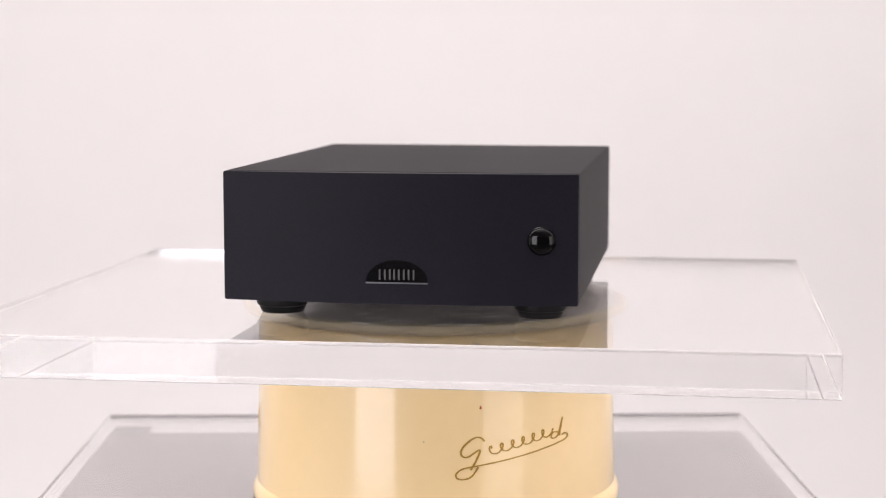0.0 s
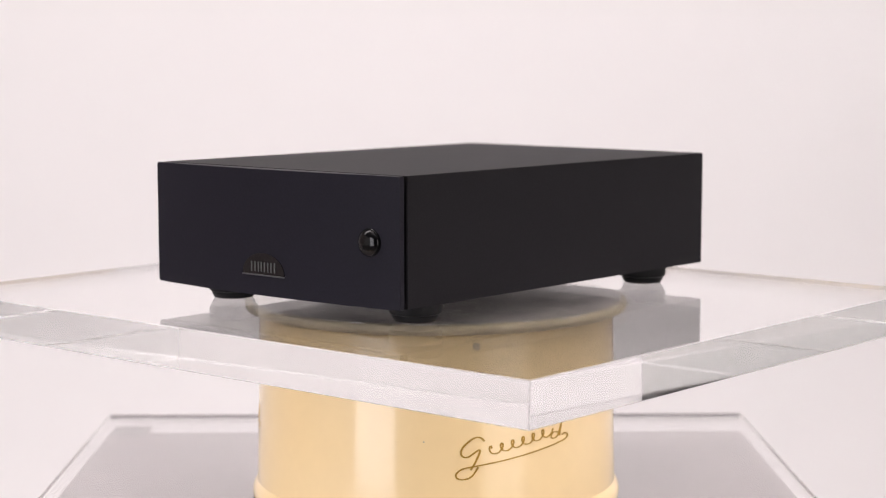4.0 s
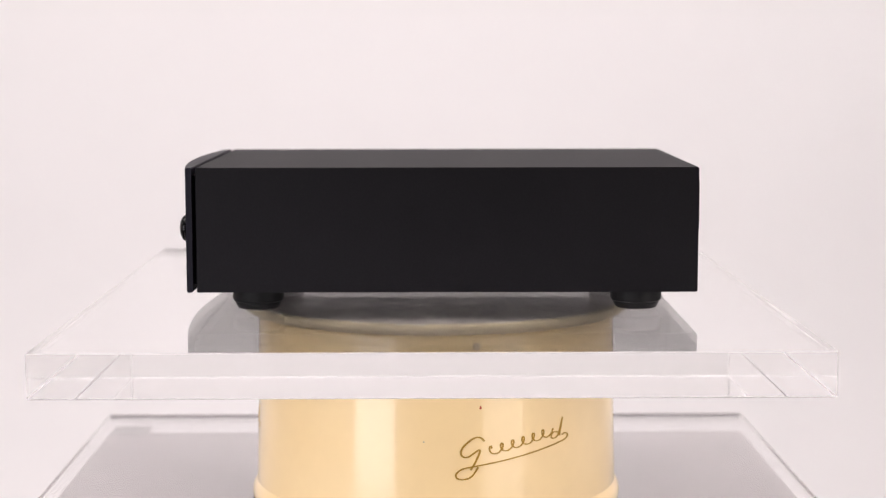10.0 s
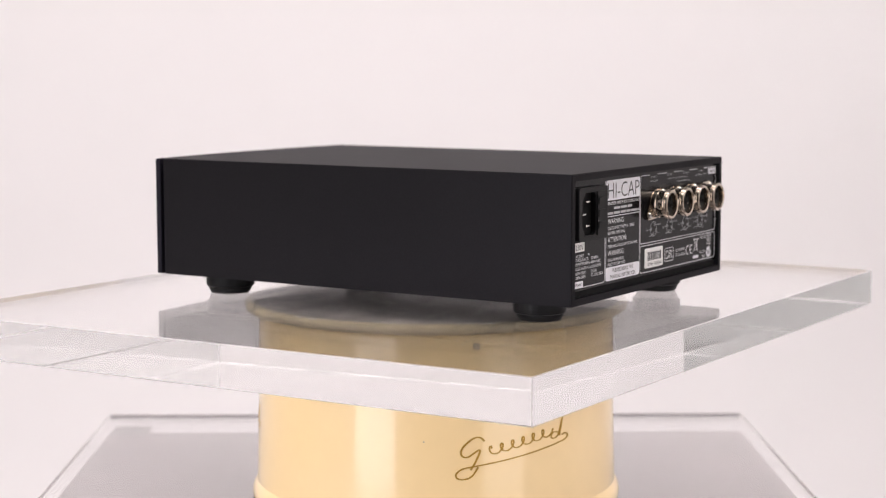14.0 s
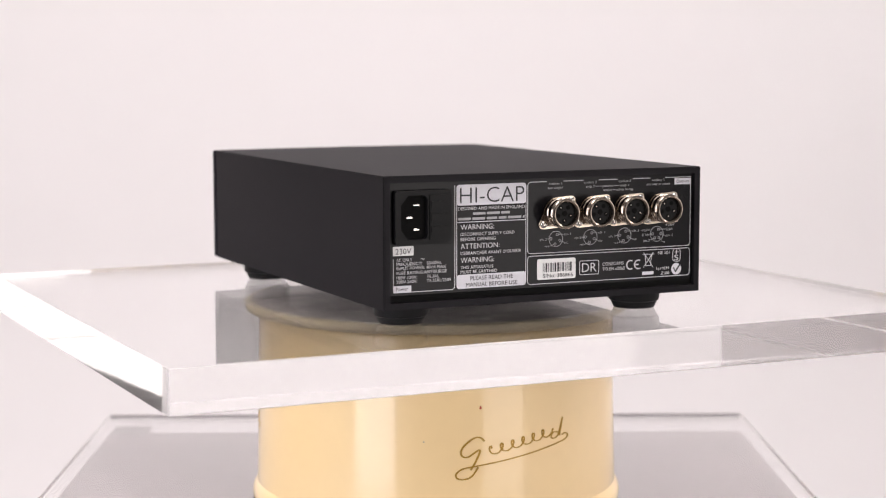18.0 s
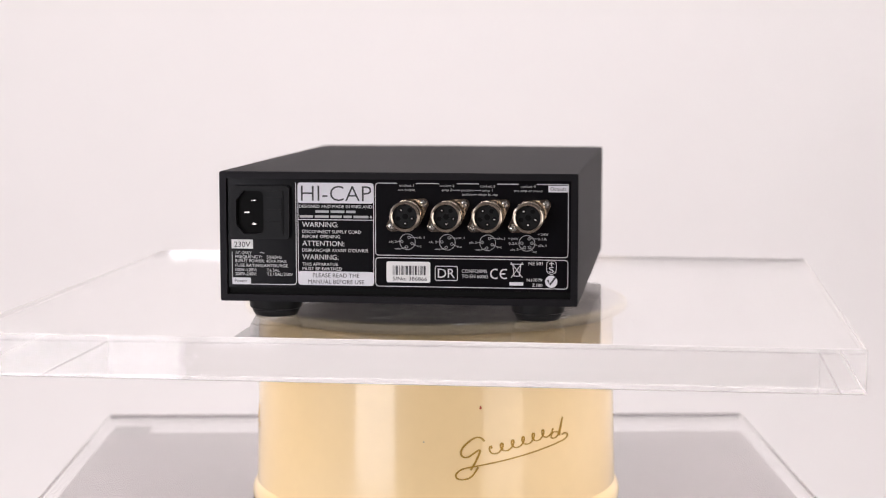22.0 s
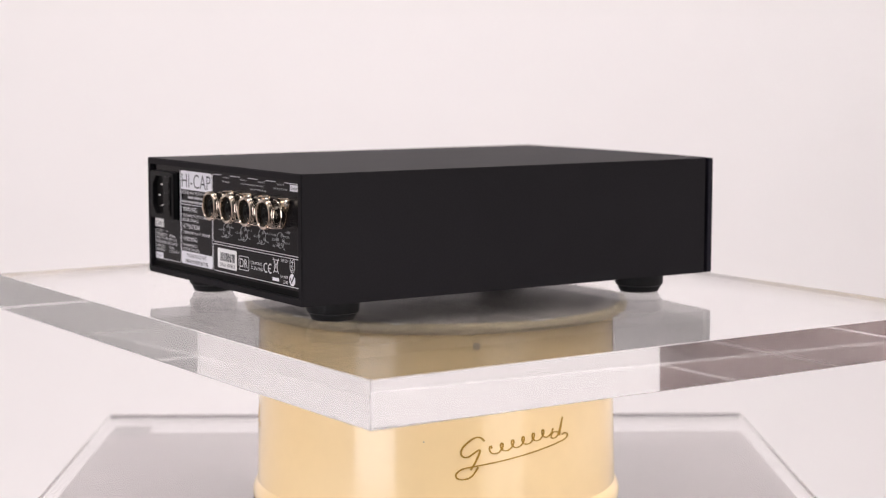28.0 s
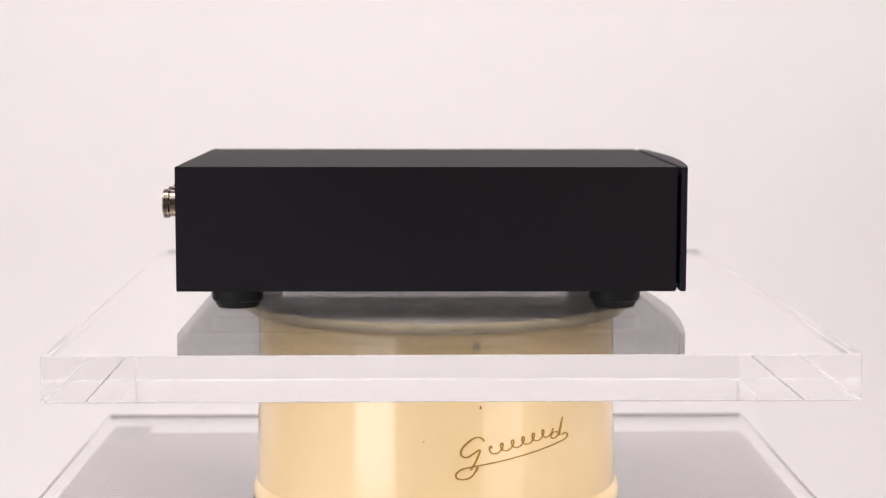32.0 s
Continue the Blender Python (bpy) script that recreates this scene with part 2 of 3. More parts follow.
def acrylic_plate(name, x0, x1, y0, y1, thick, arris, face, edge, turn=0.0, centre=(0, 0)):
    """A clear plate with polished faces and dull, sanded arrises; its top lies at height 0."""
    bm = box(x0, x1, y0, y1, -thick, 0, arris, 1)
    bmesh.ops.recalc_face_normals(bm, faces=bm.faces)
    for f in bm.faces:
        f.normal_update()
        f.material_index = 0 if abs(f.normal.z) > 0.99 else 2 if max(abs(c) for c in f.normal) > 0.99 else 1
    bm.transform(pose(*centre, 0, 0, 0, turn))
    ob = part(name, bm, face, None, "", 10)
    ob.data.materials.append(ARRIS)
    ob.data.materials.append(edge)
    ob.visible_shadow = False
    return ob


def lower_plate():
    ob = acrylic_plate("base_plate", -0.257, 0.257, -0.236, 0.236, 0.02, 0.0005, WORN, WORN)
    ob.matrix_world = pose(-0.006, 0.02, Z0 + LOW, 0, 0, 0.8)
    tagged(ob, "thick clear acrylic base plate lying on a grey plinth", "acrylic plate")
    part("felt_pad", box(-0.2465, -0.2175, 0.1785, 0.2075, -0.0209, -0.0201, 0.0003, 1), FELT, ob, "small square grey felt pad under the plate")


# the gold script of the drum as a plain flourish: (millimetres round the drum, millimetres above its foot)
def flourish(parent, turn, r_of, drop=0.0):
    def ribbon(points, w0, name):
        bm = bmesh.new()
        rows = []
        points = [(s - 2.6, 52.6 - drop + 0.78 * (z - 52.6)) for s, z in points]
        n = len(points)
        for i, (s, z) in enumerate(points):
            a = Vector(points[max(i - 1, 0)])
            b = Vector(points[min(i + 1, n - 1)])
            d = (b - a).normalized()
            w = w0 * (0.75 + 0.5 * abs(d.y))
            side = Vector((-d.y, d.x)) * w / 2
            pair = []
            for q in (Vector((s, z)) + side, Vector((s, z)) - side):
                for lift in (0.00005, 0.00025):
                    r = r_of(q.y / 1000) + lift
                    f = q.x / 1000 / 0.1175 + turn
                    pair.append(bm.verts.new((r * math.sin(f), -r * math.cos(f), q.y / 1000)))
            rows.append(pair)
        for a, b in zip(rows, rows[1:]):
            for s, t in ((0, 1), (1, 3), (3, 2), (2, 0)):
                bm.faces.new((a[s], a[t], b[t], b[s]))
        for r in (rows[0], rows[-1]):
            bm.faces.new((r[0], r[1], r[3], r[2]))
        part(name, bm, GOLD, parent, "worn gold script flourish")

    def smooth(keys, steps=7):
        out = []
        k = [keys[0]] + keys + [keys[-1]]
        for i in range(1, len(k) - 2):
            p0, p1, p2, p3 = (Vector(q) for q in k[i - 1:i + 3])
            for j in range(steps):
                t = j / steps
                out.append(tuple(0.5 * (2 * p1 + (p2 - p0) * t + (2 * p0 - 5 * p1 + 4 * p2 - p3) * t * t
                                        + (3 * p1 - p0 - 3 * p2 + p3) * t ** 3)))
        return out + [keys[-1]]

    # underline with its loop and hook
    ribbon(smooth([(28.5, 40.5), (24.5, 33.5), (19.5, 31.2), (15.5, 32.5), (15.2, 36), (19, 39.5), (27, 41.3), (45, 44.5),
                   (66, 48.8), (86, 53.6), (91.5, 55.8), (92.5, 58.5), (90, 59.8), (87.5, 58.8)]), 0.95, "flourish")
    # the row of waves above it
    ribbon(smooth([(32.5, 60.5), (30, 63.5), (25.5, 63), (19.2, 56.5), (18.2, 50.6), (22, 48.6), (29.5, 54), (27, 45), (23.8, 38.5)]), 1.0, "flourish")
    wave = []
    for i in range(49):
        t = i / 48
        wave.append((35 + 43 * t + 2.3 * math.sin(2 * math.pi * 6 * t + 2.0), 52.6 + 10.5 * t + 3.6 * math.sin(2 * math.pi * 6 * t + 0.6)))
    ribbon(smooth(wave, 3), 0.85, "flourish")
    ribbon(smooth([(84, 61.5), (80.5, 62), (78.5, 58.5), (81, 57), (84.5, 60), (88.3, 72.8), (86.5, 64), (85.4, 58.3)]), 0.85, "flourish")


def drum():
    ob = thing("display_drum", "cream enamelled round metal drum with gold script", "drum", place=pose(0, 0, Z0 + LOW))

    def r_of(z):
        return 0.1186 - 0.0022 * min(max((z - 0.016) / 0.09, 0), 1)

    h = -LOW - 0.0247 - 0.0076      # underside of the turning disc
    part("body", lathe([(0.112, 0.0095), (0.1188, 0.0095)] + [(r_of(z / 1000), z / 1000) for z in range(14, int(h * 1000) - 2, 8)]
                       + [(0.1162, h - 0.002), (0.1152, h - 0.0004), (0.113, h), (0, h)], 128), CREAM, ob)
    foot = [(0.114, 0.0), (0.1202, 0.0), (0.1214, 0.0012), (0.1219, 0.0035), (0.1218, 0.0062), (0.1211, 0.0088), (0.1199, 0.0108), (0.1188, 0.0122), (0.114, 0.0122)]
    part("base_ring", lathe(foot, 128), CREAM, ob, "thick rolled cream foot ring")
    flourish(ob, 0.0, r_of)
    flourish(ob, radians(-119.5), r_of, 5.0)
    rng = random.Random(4)

    def fleck(f, z, w, tall, mat, name, label=""):
        bm = bmesh.new()
        n = 9
        pts = []
        for i in range(n):
            a = 2 * math.pi * i / n
            k = rng.uniform(0.65, 1.1)
            pts.append((w * k * math.cos(a), tall * k * math.sin(a)))
        base = r_of(z) if z > 0.0122 else 0.1219
        m = pose(base * math.sin(f), -base * math.cos(f), z, 90, 0, math.degrees(f))
        prism(pts, -0.0006, 0.00025, m, bm)
        part(name, bm, mat, ob, label)

    fleck(0.234, 0.0795, 0.0009, 0.0011, RED, "paint_chip", "tiny red paint speck")
    fleck(-0.06, 0.0592, 0.0007, 0.0005, SCREW, "paint_chip")
    for i in range(16):
        f = rng.uniform(-1.5, 1.5)
        fleck(f, rng.uniform(0.0002, 0.0022), rng.uniform(0.001, 0.004), rng.uniform(0.0006, 0.0015), SOOT, "paint_chip", "dark chip in the enamel")
    # screw head near the top of the wall
    bm = lathe([(0, 0.0012), (0.0016, 0.0011), (0.0024, 0.0004), (0.0026, -0.001)], 20, None,
               pose(0.1164 * math.sin(0.214), -0.1164 * math.cos(0.214), h - 0.0077, 90, 0, math.degrees(0.216)))
    part("screw", bm, SCREW, ob, "small dull screw head")


# ---------------------------------------------------------------- what turns: disc, plate, power supply
def turning_disc():
    ob = thing("turntable_disc", "scratched grey metal turntable disc under the clear plate", "turntable", place=pose(0, 0, Z0 - 0.0247))
    part("platter", lathe([(0, -0.0004), (0.1195, -0.0004), (0.1212, -0.0009), (0.1212, -0.0072), (0, -0.0072)], 128), ALU, ob)
    part("rim", lathe([(0.1214, -0.0008), (0.1236, -0.0009), (0.1252, -0.0016), (0.1259, -0.003), (0.1258, -0.0048), (0.1249, -0.0063), (0.1232, -0.0073),
                       (0.1214, -0.0075), (0.1214, -0.0008)], 128), RIM, ob, "rounded aged cream rim")
    rng = random.Random(11)

    def marks(name, count, long0, long1, wide0, wide1, top, mat, label):
        bm = bmesh.new()
        for i in range(count):
            r, a = 0.1185 * math.sqrt(rng.random()), rng.uniform(0, 6.28)
            x, y, n = r * math.cos(a), r * math.sin(a), rng.uniform(long0, long1)
            d = a + math.pi / 2 + rng.gauss(0, 0.7)
            bend = rng.uniform(-0.5, 0.5)
            pts = [(x + n * t * math.cos(d + bend * t), y + n * t * math.sin(d + bend * t)) for t in (0, 0.25, 0.5, 0.75, 1)]
            if all(math.hypot(*p) < 0.119 for p in pts):
                stroke(pts, rng.uniform(wide0, wide1), -0.0005, top, None, bm)
        tagged(part(name, bm, mat, ob, label), kind="stuff")

    marks("scratches", 150, 0.006, 0.03, 0.00015, 0.0003, -0.0002, SCRATCH, "fine long grey scratches")
    marks("scuffs", 90, 0.0006, 0.008, 0.0002, 0.0006, -0.0001, SCUFF, "short white scuffs")
    bm = bmesh.new()
    for i in range(26):
        a, n, r = rng.uniform(0, 6.28), rng.uniform(0.02, 0.16), rng.uniform(0.1222, 0.1246)
        stroke([(r * math.cos(a + n * t / 6), r * math.sin(a + n * t / 6)) for t in range(7)], rng.uniform(0.0002, 0.0005),
               -0.0012, -0.0006, None, bm)
    tagged(part("rim_scuffs", bm, SCUFF, ob, "pale worn arcs along the rim"), kind="stuff")
    return ob


def turning_plate():
    ob = acrylic_plate("turntable_plate", -0.25127, 0.25127, -0.21315, 0.21315, 0.0247, 0.0003, CLEAR, EDGE, 0.495, (-0.00507, -0.00341))
    ob.matrix_world = pose(0, 0, Z0)
    rng = random.Random(7)
    bm = bmesh.new()
    for i in range(34):
        x, y, r = rng.uniform(-0.235, 0.225), rng.uniform(-0.2, 0.195), rng.uniform(0.00015, 0.0004)
        pts = [(x + r * rng.uniform(0.5, 1.6) * math.cos(a), y + r * rng.uniform(0.5, 1.6) * math.sin(a)) for a in (0, 1.2, 2.4, 3.6, 5.0)]
        prism(pts, 0.00002, 0.0002, None, bm)
    tagged(part("dust_specks", bm, DUST, ob, "scattered grey dust specks"), kind="stuff")
    return tagged(ob, "thick clear acrylic turntable plate with polished edges", "acrylic plate")


BX, BY, HW, HD, ZB, ZT = 0.00116, 0.00408, 0.10349, 0.15378, 0.01266, 0.08789


def supply_unit():
    ob = thing("power_supply", "black metal audio power supply on round rubber feet", "power supply", place=pose(0, 0, Z0))
    x0, x1, y0, y1 = BX - HW, BX + HW, BY - HD, BY + HD
    t = 0.004
    # sleeve
    along = Matrix(((1, 0, 0, 0), (0, 0, 1, 0), (0, 1, 0, 0), (0, 0, 0, 1)))     # outline x, z drawn out along y
    outer = [(x0, ZB), (x1, ZB), (x1, ZT), (x0, ZT)]
    inner = [(x0 + t, ZB + t), (x1 - t, ZB + t), (x1 - t, ZT - t), (x0 + t, ZT - t)]
    bm = ring_prism(outer, inner, y0 + 0.006, y1, along)
    long_edges = [e for e in bm.edges if abs(e.verts[0].co.y - e.verts[1].co.y) < 1e-6 and
                  all(abs(abs(v.co.x - BX) - HW) < 1e-6 or abs(v.co.z - ZB) < 1e-6 or abs(v.co.z - ZT) < 1e-6 for v in e.verts)
                  and not (abs(abs(e.verts[0].co.x - BX) - HW) < 1e-6) ^ (abs(abs(e.verts[1].co.x - BX) - HW) < 1e-6)]
    corner = [e for e in bm.edges if abs(e.verts[0].co.y - e.verts[1].co.y) > 0.1 and abs(abs(e.verts[0].co.x - BX) - HW) < 1e-6]
    bmesh.ops.bevel(bm, geom=list(set(long_edges + corner)), offset=0.0005, segments=2, affect="EDGES")
    part("sleeve", bm, BLACK, ob, "black anodised metal sleeve")
    part("inner_frame", box(x0 + 0.0048, x1 - 0.0048, y0 + 0.0015, y1 - 0.008, ZB + 0.0048, ZT - 0.0048), DEEP, ob)
    # bowed fascia
    sag, side, n = 0.0066, 0.0036, 28
    radius = (HW * HW + sag * sag) / (2 * sag)
    front = [(BX + HW * (2 * i / n - 1), y0 + 0 - (math.sqrt(radius ** 2 - (HW * (2 * i / n - 1)) ** 2) - (radius - sag))) for i in range(n + 1)]
    outline = front + [(x1, y0 + side), (x0, y0 + side)]
    bm = prism(outline, ZB, ZT)
    rim = [e for e in bm.edges if abs(e.verts[0].co.z - e.verts[1].co.z) < 1e-6]
    bmesh.ops.bevel(bm, geom=rim, offset=0.0005, segments=2, affect="EDGES")
    fascia = part("fascia", bm, FASCIA, ob, "gently bowed satin black front panel", 25)

    def front_y(x):
        return y0 - (math.sqrt(radius ** 2 - (x - BX) ** 2) - (radius - sag))

    # badge: a half disc with pale upright bars and a silver line under it
    facing = Matrix(((1, 0, 0, BX), (0, 0, -1, front_y(BX)), (0, 1, 0, ZB + 0.0124), (0, 0, 0, 1)))   # x across, y up, out of the front
    arc = [(0.0178 * math.cos(radians(180 * i / 36)), 0.0131 * math.sin(radians(180 * i / 36)) ** 0.92) for i in range(37)]
    badge = part("badge", prism(arc, -0.001, 0.0004, facing), BADGE, fascia, "glossy smoked half-round badge")
    part("badge_line", prism([(-0.0179, -0.0005), (0.0179, -0.0005), (0.0179, 0.0003), (-0.0179, 0.0003)], -0.001, 0.0009, facing), SILVER, fascia, "thin silver line")
    for u in (-9.8, -6.8, -3.9, -1.4, 1.3, 4.2, 7.0, 9.9):
        bm = prism(round_rect((u - 0.5) / 1000, (u + 0.5) / 1000, 0.0018, 0.0078, 0.0004, 2), 0.0004, 0.0007, facing)
        part("badge_bar", bm, BADGE_INK, fascia)
    # domed button
    bx = BX + 0.0825
    tilt = Matrix(((1, 0, 0, bx), (0, 0, -1, front_y(bx)), (0, 1, 0, ZB + 0.0372), (0, 0, 0, 1)))
    dome = [(0.0082, -0.002), (0.0082, 0.0003), (0.0079, 0.0006)] + [(0.0079 * math.cos(radians(a)), 0.0006 + 0.0036 * math.sin(radians(a))) for a in range(8, 90, 9)] + [(0, 0.0042)]
    part("button", lathe(dome, 48, None, tilt), GLOSS, fascia, "domed glossy black power button")
    # feet
    foot = [(0, 0.0002), (0.0112, 0.0002), (0.0126, 0.0006), (0.0134, 0.0022), (0.0140, 0.0034), (0.0140, 0.0044), (0.0153, 0.0050), (0.0157, 0.0062),
            (0.0157, ZB - 0.0004), (0.0150, ZB), (0, ZB)]
    for sx in (-1, 1):
        for yy in (y0 + 0.0405, y1 - 0.0345):
            part("foot", lathe(foot, 48, None, pose(BX + sx * 0.0785, yy, 0)), RUBBER, ob, "round stepped black rubber foot")
    rear_panel(ob, x1, y1)
    return ob


def rear_panel(ob, x1, y1):
    t, deep = 0.004, 0.0022
    face = y1 - deep
    panel = part("rear_panel", box(BX - HW + t + 0.0001, BX + HW - t - 0.0001, face - 0.002, face, ZB + 0.008, ZT - t - 0.0001), PANEL, ob,
                 "black rear panel with white printing")
    part("lower_lip", box(BX - HW + t + 0.0001, BX + HW - t - 0.0001, face - 0.002, face - 0.0006, ZB + t + 0.0001, ZB + 0.0079), DEEP, ob)
    # metres on the panel: x from its outer edge as seen from behind, y up from the sleeve's underside
    m = Matrix(((-1, 0, 0, x1), (0, 0, 1, face), (0, 1, 0, ZB), (0, 0, 0, 1)))

    def words(s, u, v, width, cap, mat=INK, centred=False, lift=0.00012, thin=0.0):
        lettering(s, u, v, width, cap, m, mat, panel, centred, lift, thin)

    # mains inlet
    inlet = part("mains_inlet", ring_prism(round_rect(0.0066, 0.0413, 0.0365, 0.067, 0.002), round_rect(0.0101, 0.0263, 0.0394, 0.0641, 0.003), 0, 0.0034, m), PLASTIC, ob,
                 "black three-pin mains inlet with fuse drawer")
    part("socket_well", prism([(0.0101, 0.0445), (0.0138, 0.0394), (0.0263, 0.0394), (0.0263, 0.0641), (0.0138, 0.0641), (0.0101, 0.059)], 0.0001, 0.0004, m), DEEP, inlet)
    wedge = [(0.0100, 0.0393), (0.0145, 0.0393), (0.0100, 0.0450)]
    part("well_corner", prism(wedge, 0.0002, 0.0033, m), PLASTIC, inlet)
    part("well_corner", prism([(a, 0.1035 - b) for a, b in wedge], 0.0002, 0.0033, m), PLASTIC, inlet)
    for u, v in ((20.3, 58.6), (16.1, 51.6), (20.3, 44.8)):
        part("pin", box(u / 1000 - 0.0017, u / 1000 + 0.0017, v / 1000 - 0.0006, v / 1000 + 0.0006, 0.0003, 0.0018, 0.0003, 1, None), STEEL, inlet, "bright steel pin").data.transform(m)
    part("fuse_drawer", prism(round_rect(0.0275, 0.0378, 0.0388, 0.0643, 0.0008), 0.0028, 0.0042, m), PLASTIC, inlet, "black fuse drawer")
    for v in (44.5, 51.5, 58.5):
        part("drawer_rib", prism(round_rect(0.0284, 0.0369, v / 1000 - 0.0022, v / 1000 + 0.0022, 0.0006, 2), 0.0041, 0.0047, m), PLASTIC, inlet)
    # mains data
    bar(6.4, 19.1, 30.4, 35.7, m, STICKER, panel, "voltage_label", 0.00015)
    words("230V", 12.75, 31.3, 9.6, 3.1, DARKINK, True, 0.0003)
    for s, v, w in (("AC ONLY", 27.1, 9.6), ("FREQUENCY:", 24.8, 15.6), ("INPUT POWER: 40VA MAX", 22.4, 30.4), ("FUSE RATING:ANTISURGE", 19.8, 31.0),
                    ("100V-120V:", 17.2, 12.6), ("200V-240V:", 14.8, 12.6)):
        words(s, 8.6, v, w, 1.75)
    for s, v, w in (("50/60Hz", 24.8, 9.0), ("T6.3AL", 17.2, 7.6), ("T3.15AL/250V", 14.8, 15.4)):
        words(s, 27.1, v, w, 1.75)
    line([(23.4, 27.9), (24.1, 28.6), (25.0, 27.7), (25.7, 28.3)], 0.35, m, INK, panel)
    bar(6.6, 17.6, 9.9, 13.5, m, PALE, panel, "power_tab")
    words("Power", 8.2, 10.8, 7.4, 1.9, DARKINK, False, 0.0003)
    line([(6.7, 28.6), (6.7, 13.5)], 0.35, m, INK, panel)
    line([(6.6, 9.75), (42.8, 9.75), (43.9, 10.1), (44.5, 11.2), (44.6, 12.4), (44.6, 68.9)], 0.4, m, INK, panel)
    # title block
    part("title_label", prism([(a, b) for a, b in round_rect(0.0457, 0.0900, 0.0572, 0.0690, 0.0017)], 0, 0.00012, m), PALE, panel, "pale title field")
    words("HI-CAP", 68.2, 58.5, 41.0, 8.8, DARKINK, True, 0.0003, 0.010)
    part("notice_label", prism(round_rect(0.0457, 0.0900, 0.0098, 0.0178, 0.0017), 0, 0.00012, m), PALE, panel, "pale notice field")
    for u in (45.8, 89.9):
        line([(u, 11.5), (u, 67.5)], 0.35, m, PALE, panel)
    line([(45.8, 47.7), (89.9, 47.7)], 0.4, m, PALE, panel)
    words("DESIGNED AND MADE IN ENGLAND", 67.8, 54.5, 42.6, 1.75, INK, True)
    for v, a, b in ((51.6, 56, 79.5), (48.7, 46.8, 89)):
        u = a
        rng = random.Random(int(v * 10))
        while u < b - 1:
            w = min(rng.uniform(3.0, 9.0), b - u)
            bar(u, u + w, v + 0.1, v + 1.5, m, GREYINK, panel)
            u += w + 1.0
    for s, v, w, cap in (("WARNING:", 43.4, 21.2, 2.9), ("DISCONNECT SUPPLY CORD", 39.9, 34.4, 1.8), ("BEFORE OPENING", 37.0, 22.2, 1.8), ("ATTENTION:", 32.5, 24.6, 2.9),
                         ("DEBRANCHER AVANT D'OUVRIR", 29.1, 38.6, 1.8), ("WARNING:", 24.6, 21.2, 2.9), ("THIS APPARATUS", 21.0, 20.6, 1.8), ("MUST BE EARTHED", 18.4, 23.2, 1.8)):
        words(s, 48.2, v, w, cap)
    words("PLEASE READ THE", 67.9, 14.4, 27.2, 2.3, DARKINK, True, 0.0003)
    words("MANUAL BEFORE USE", 67.9, 10.7, 32.8, 2.3, DARKINK, True, 0.0003)
    # outputs block: a frame with gaps for the words
    r = 2.0
    line([(94, 69.1)] + circle_points(91 + r, 69.1 - r, r, 6, 90, 180) + circle_points(91 + r, 27.7 + r, r, 6, 180, 270)
         + circle_points(201.3 - r, 27.7 + r, r, 6, 270, 360) + [(201.3, 69.1)], 0.4, m, INK, panel)
    for a, b in ((94, 103.5), (114.5, 127.5), (138, 150.5), (161, 173), (183.5, 201.3)):
        line([(a, 69.1), (b, 69.1)], 0.4, m, INK, panel)
    for i, u in enumerate((109.1, 132.3, 155.5, 178.6)):
        words(f"socket {i + 1}", u, 67.2, 8.4, 1.4, GREYINK, True)
    words("aux output", 109.1, 64.8, 10.0, 1.4, GREYINK, True)
    words("amp 2", 132.2, 64.8, 5.8, 1.4, GREYINK, True)
    words("passive", 144.0, 64.8, 7.2, 1.4, GREYINK, True)
    words("amp 1", 155.4, 64.8, 5.8, 1.4, GREYINK, True)
    words("active", 144.0, 62.4, 6.0, 1.4, GREYINK, True)
    words("other hi-cap", 155.6, 62.4, 11.4, 1.4, GREYINK, True)
    for a, b, v in ((135.6, 139.8, 65.4), (148.2, 151.8, 65.4), (147.4, 149.2, 63.0)):
        line([(a, v), (b, v)], 0.3, m, GREYINK, panel)
    words("pre amp or snaxo", 178.6, 64.8, 16.0, 1.4, GREYINK, True)
    bar(190, 201.3, 64.7, 68.4, m, PALE, panel, "outputs_tab")
    words("Outputs", 195.6, 65.7, 8.8, 1.9, DARKINK, True, 0.0003)
    for u in (109.8, 133.2, 156.4, 179.5):
        output_socket(ob, m, u, 51.1)
    for u in (109.5, 132.5, 155.6):
        pin_diagram(panel, m, u, 35.6, ((1.0, 2.5), (-3.2, 0.2), (2.6, -1.0), (-0.6, -3.0)))
        words("ch.1", u + 5.2, 37.5, 4.6, 1.35, GREYINK)
        words("ch.2", u - 10.6, 34.9, 4.6, 1.35, GREYINK)
        words("nc", u + 5.6, 32.6, 2.6, 1.35, GREYINK)
        words("-ve", u - 7.4, 31.0, 3.2, 1.35, GREYINK)
        for p in (((1.6, 2.5), (5.0, 2.5)), ((-3.8, 0.2), (-5.8, 0.1)), ((3.2, -1.2), (5.4, -2.2)), ((-1.1, -3.2), (-4.0, -4.2))):
            line([(u + a, 35.6 + b) for a, b in p], 0.25, m, GREYINK, panel)
    u = 178.0
    pin_diagram(panel, m, u, 35.6, ((1.2, 2.6), (-3.0, 0.1), (2.8, 0.1), (1.5, -2.3), (-1.4, -2.4)))
    for s, du, v, w in (("+24V", 6.0, 40.0, 6.2), ("0.3A", 6.2, 37.4, 5.0), ("ch.1", 6.2, 33.8, 4.8), ("-ve", 2.8, 30.2, 3.0), ("+24V", -10.8, 37.4, 6.0), ("0.3A", -10.4, 34.7, 5.0), ("ch.2", -9.4, 31.2, 4.6)):
        words(s, u + du, v, w, 1.4, GREYINK)
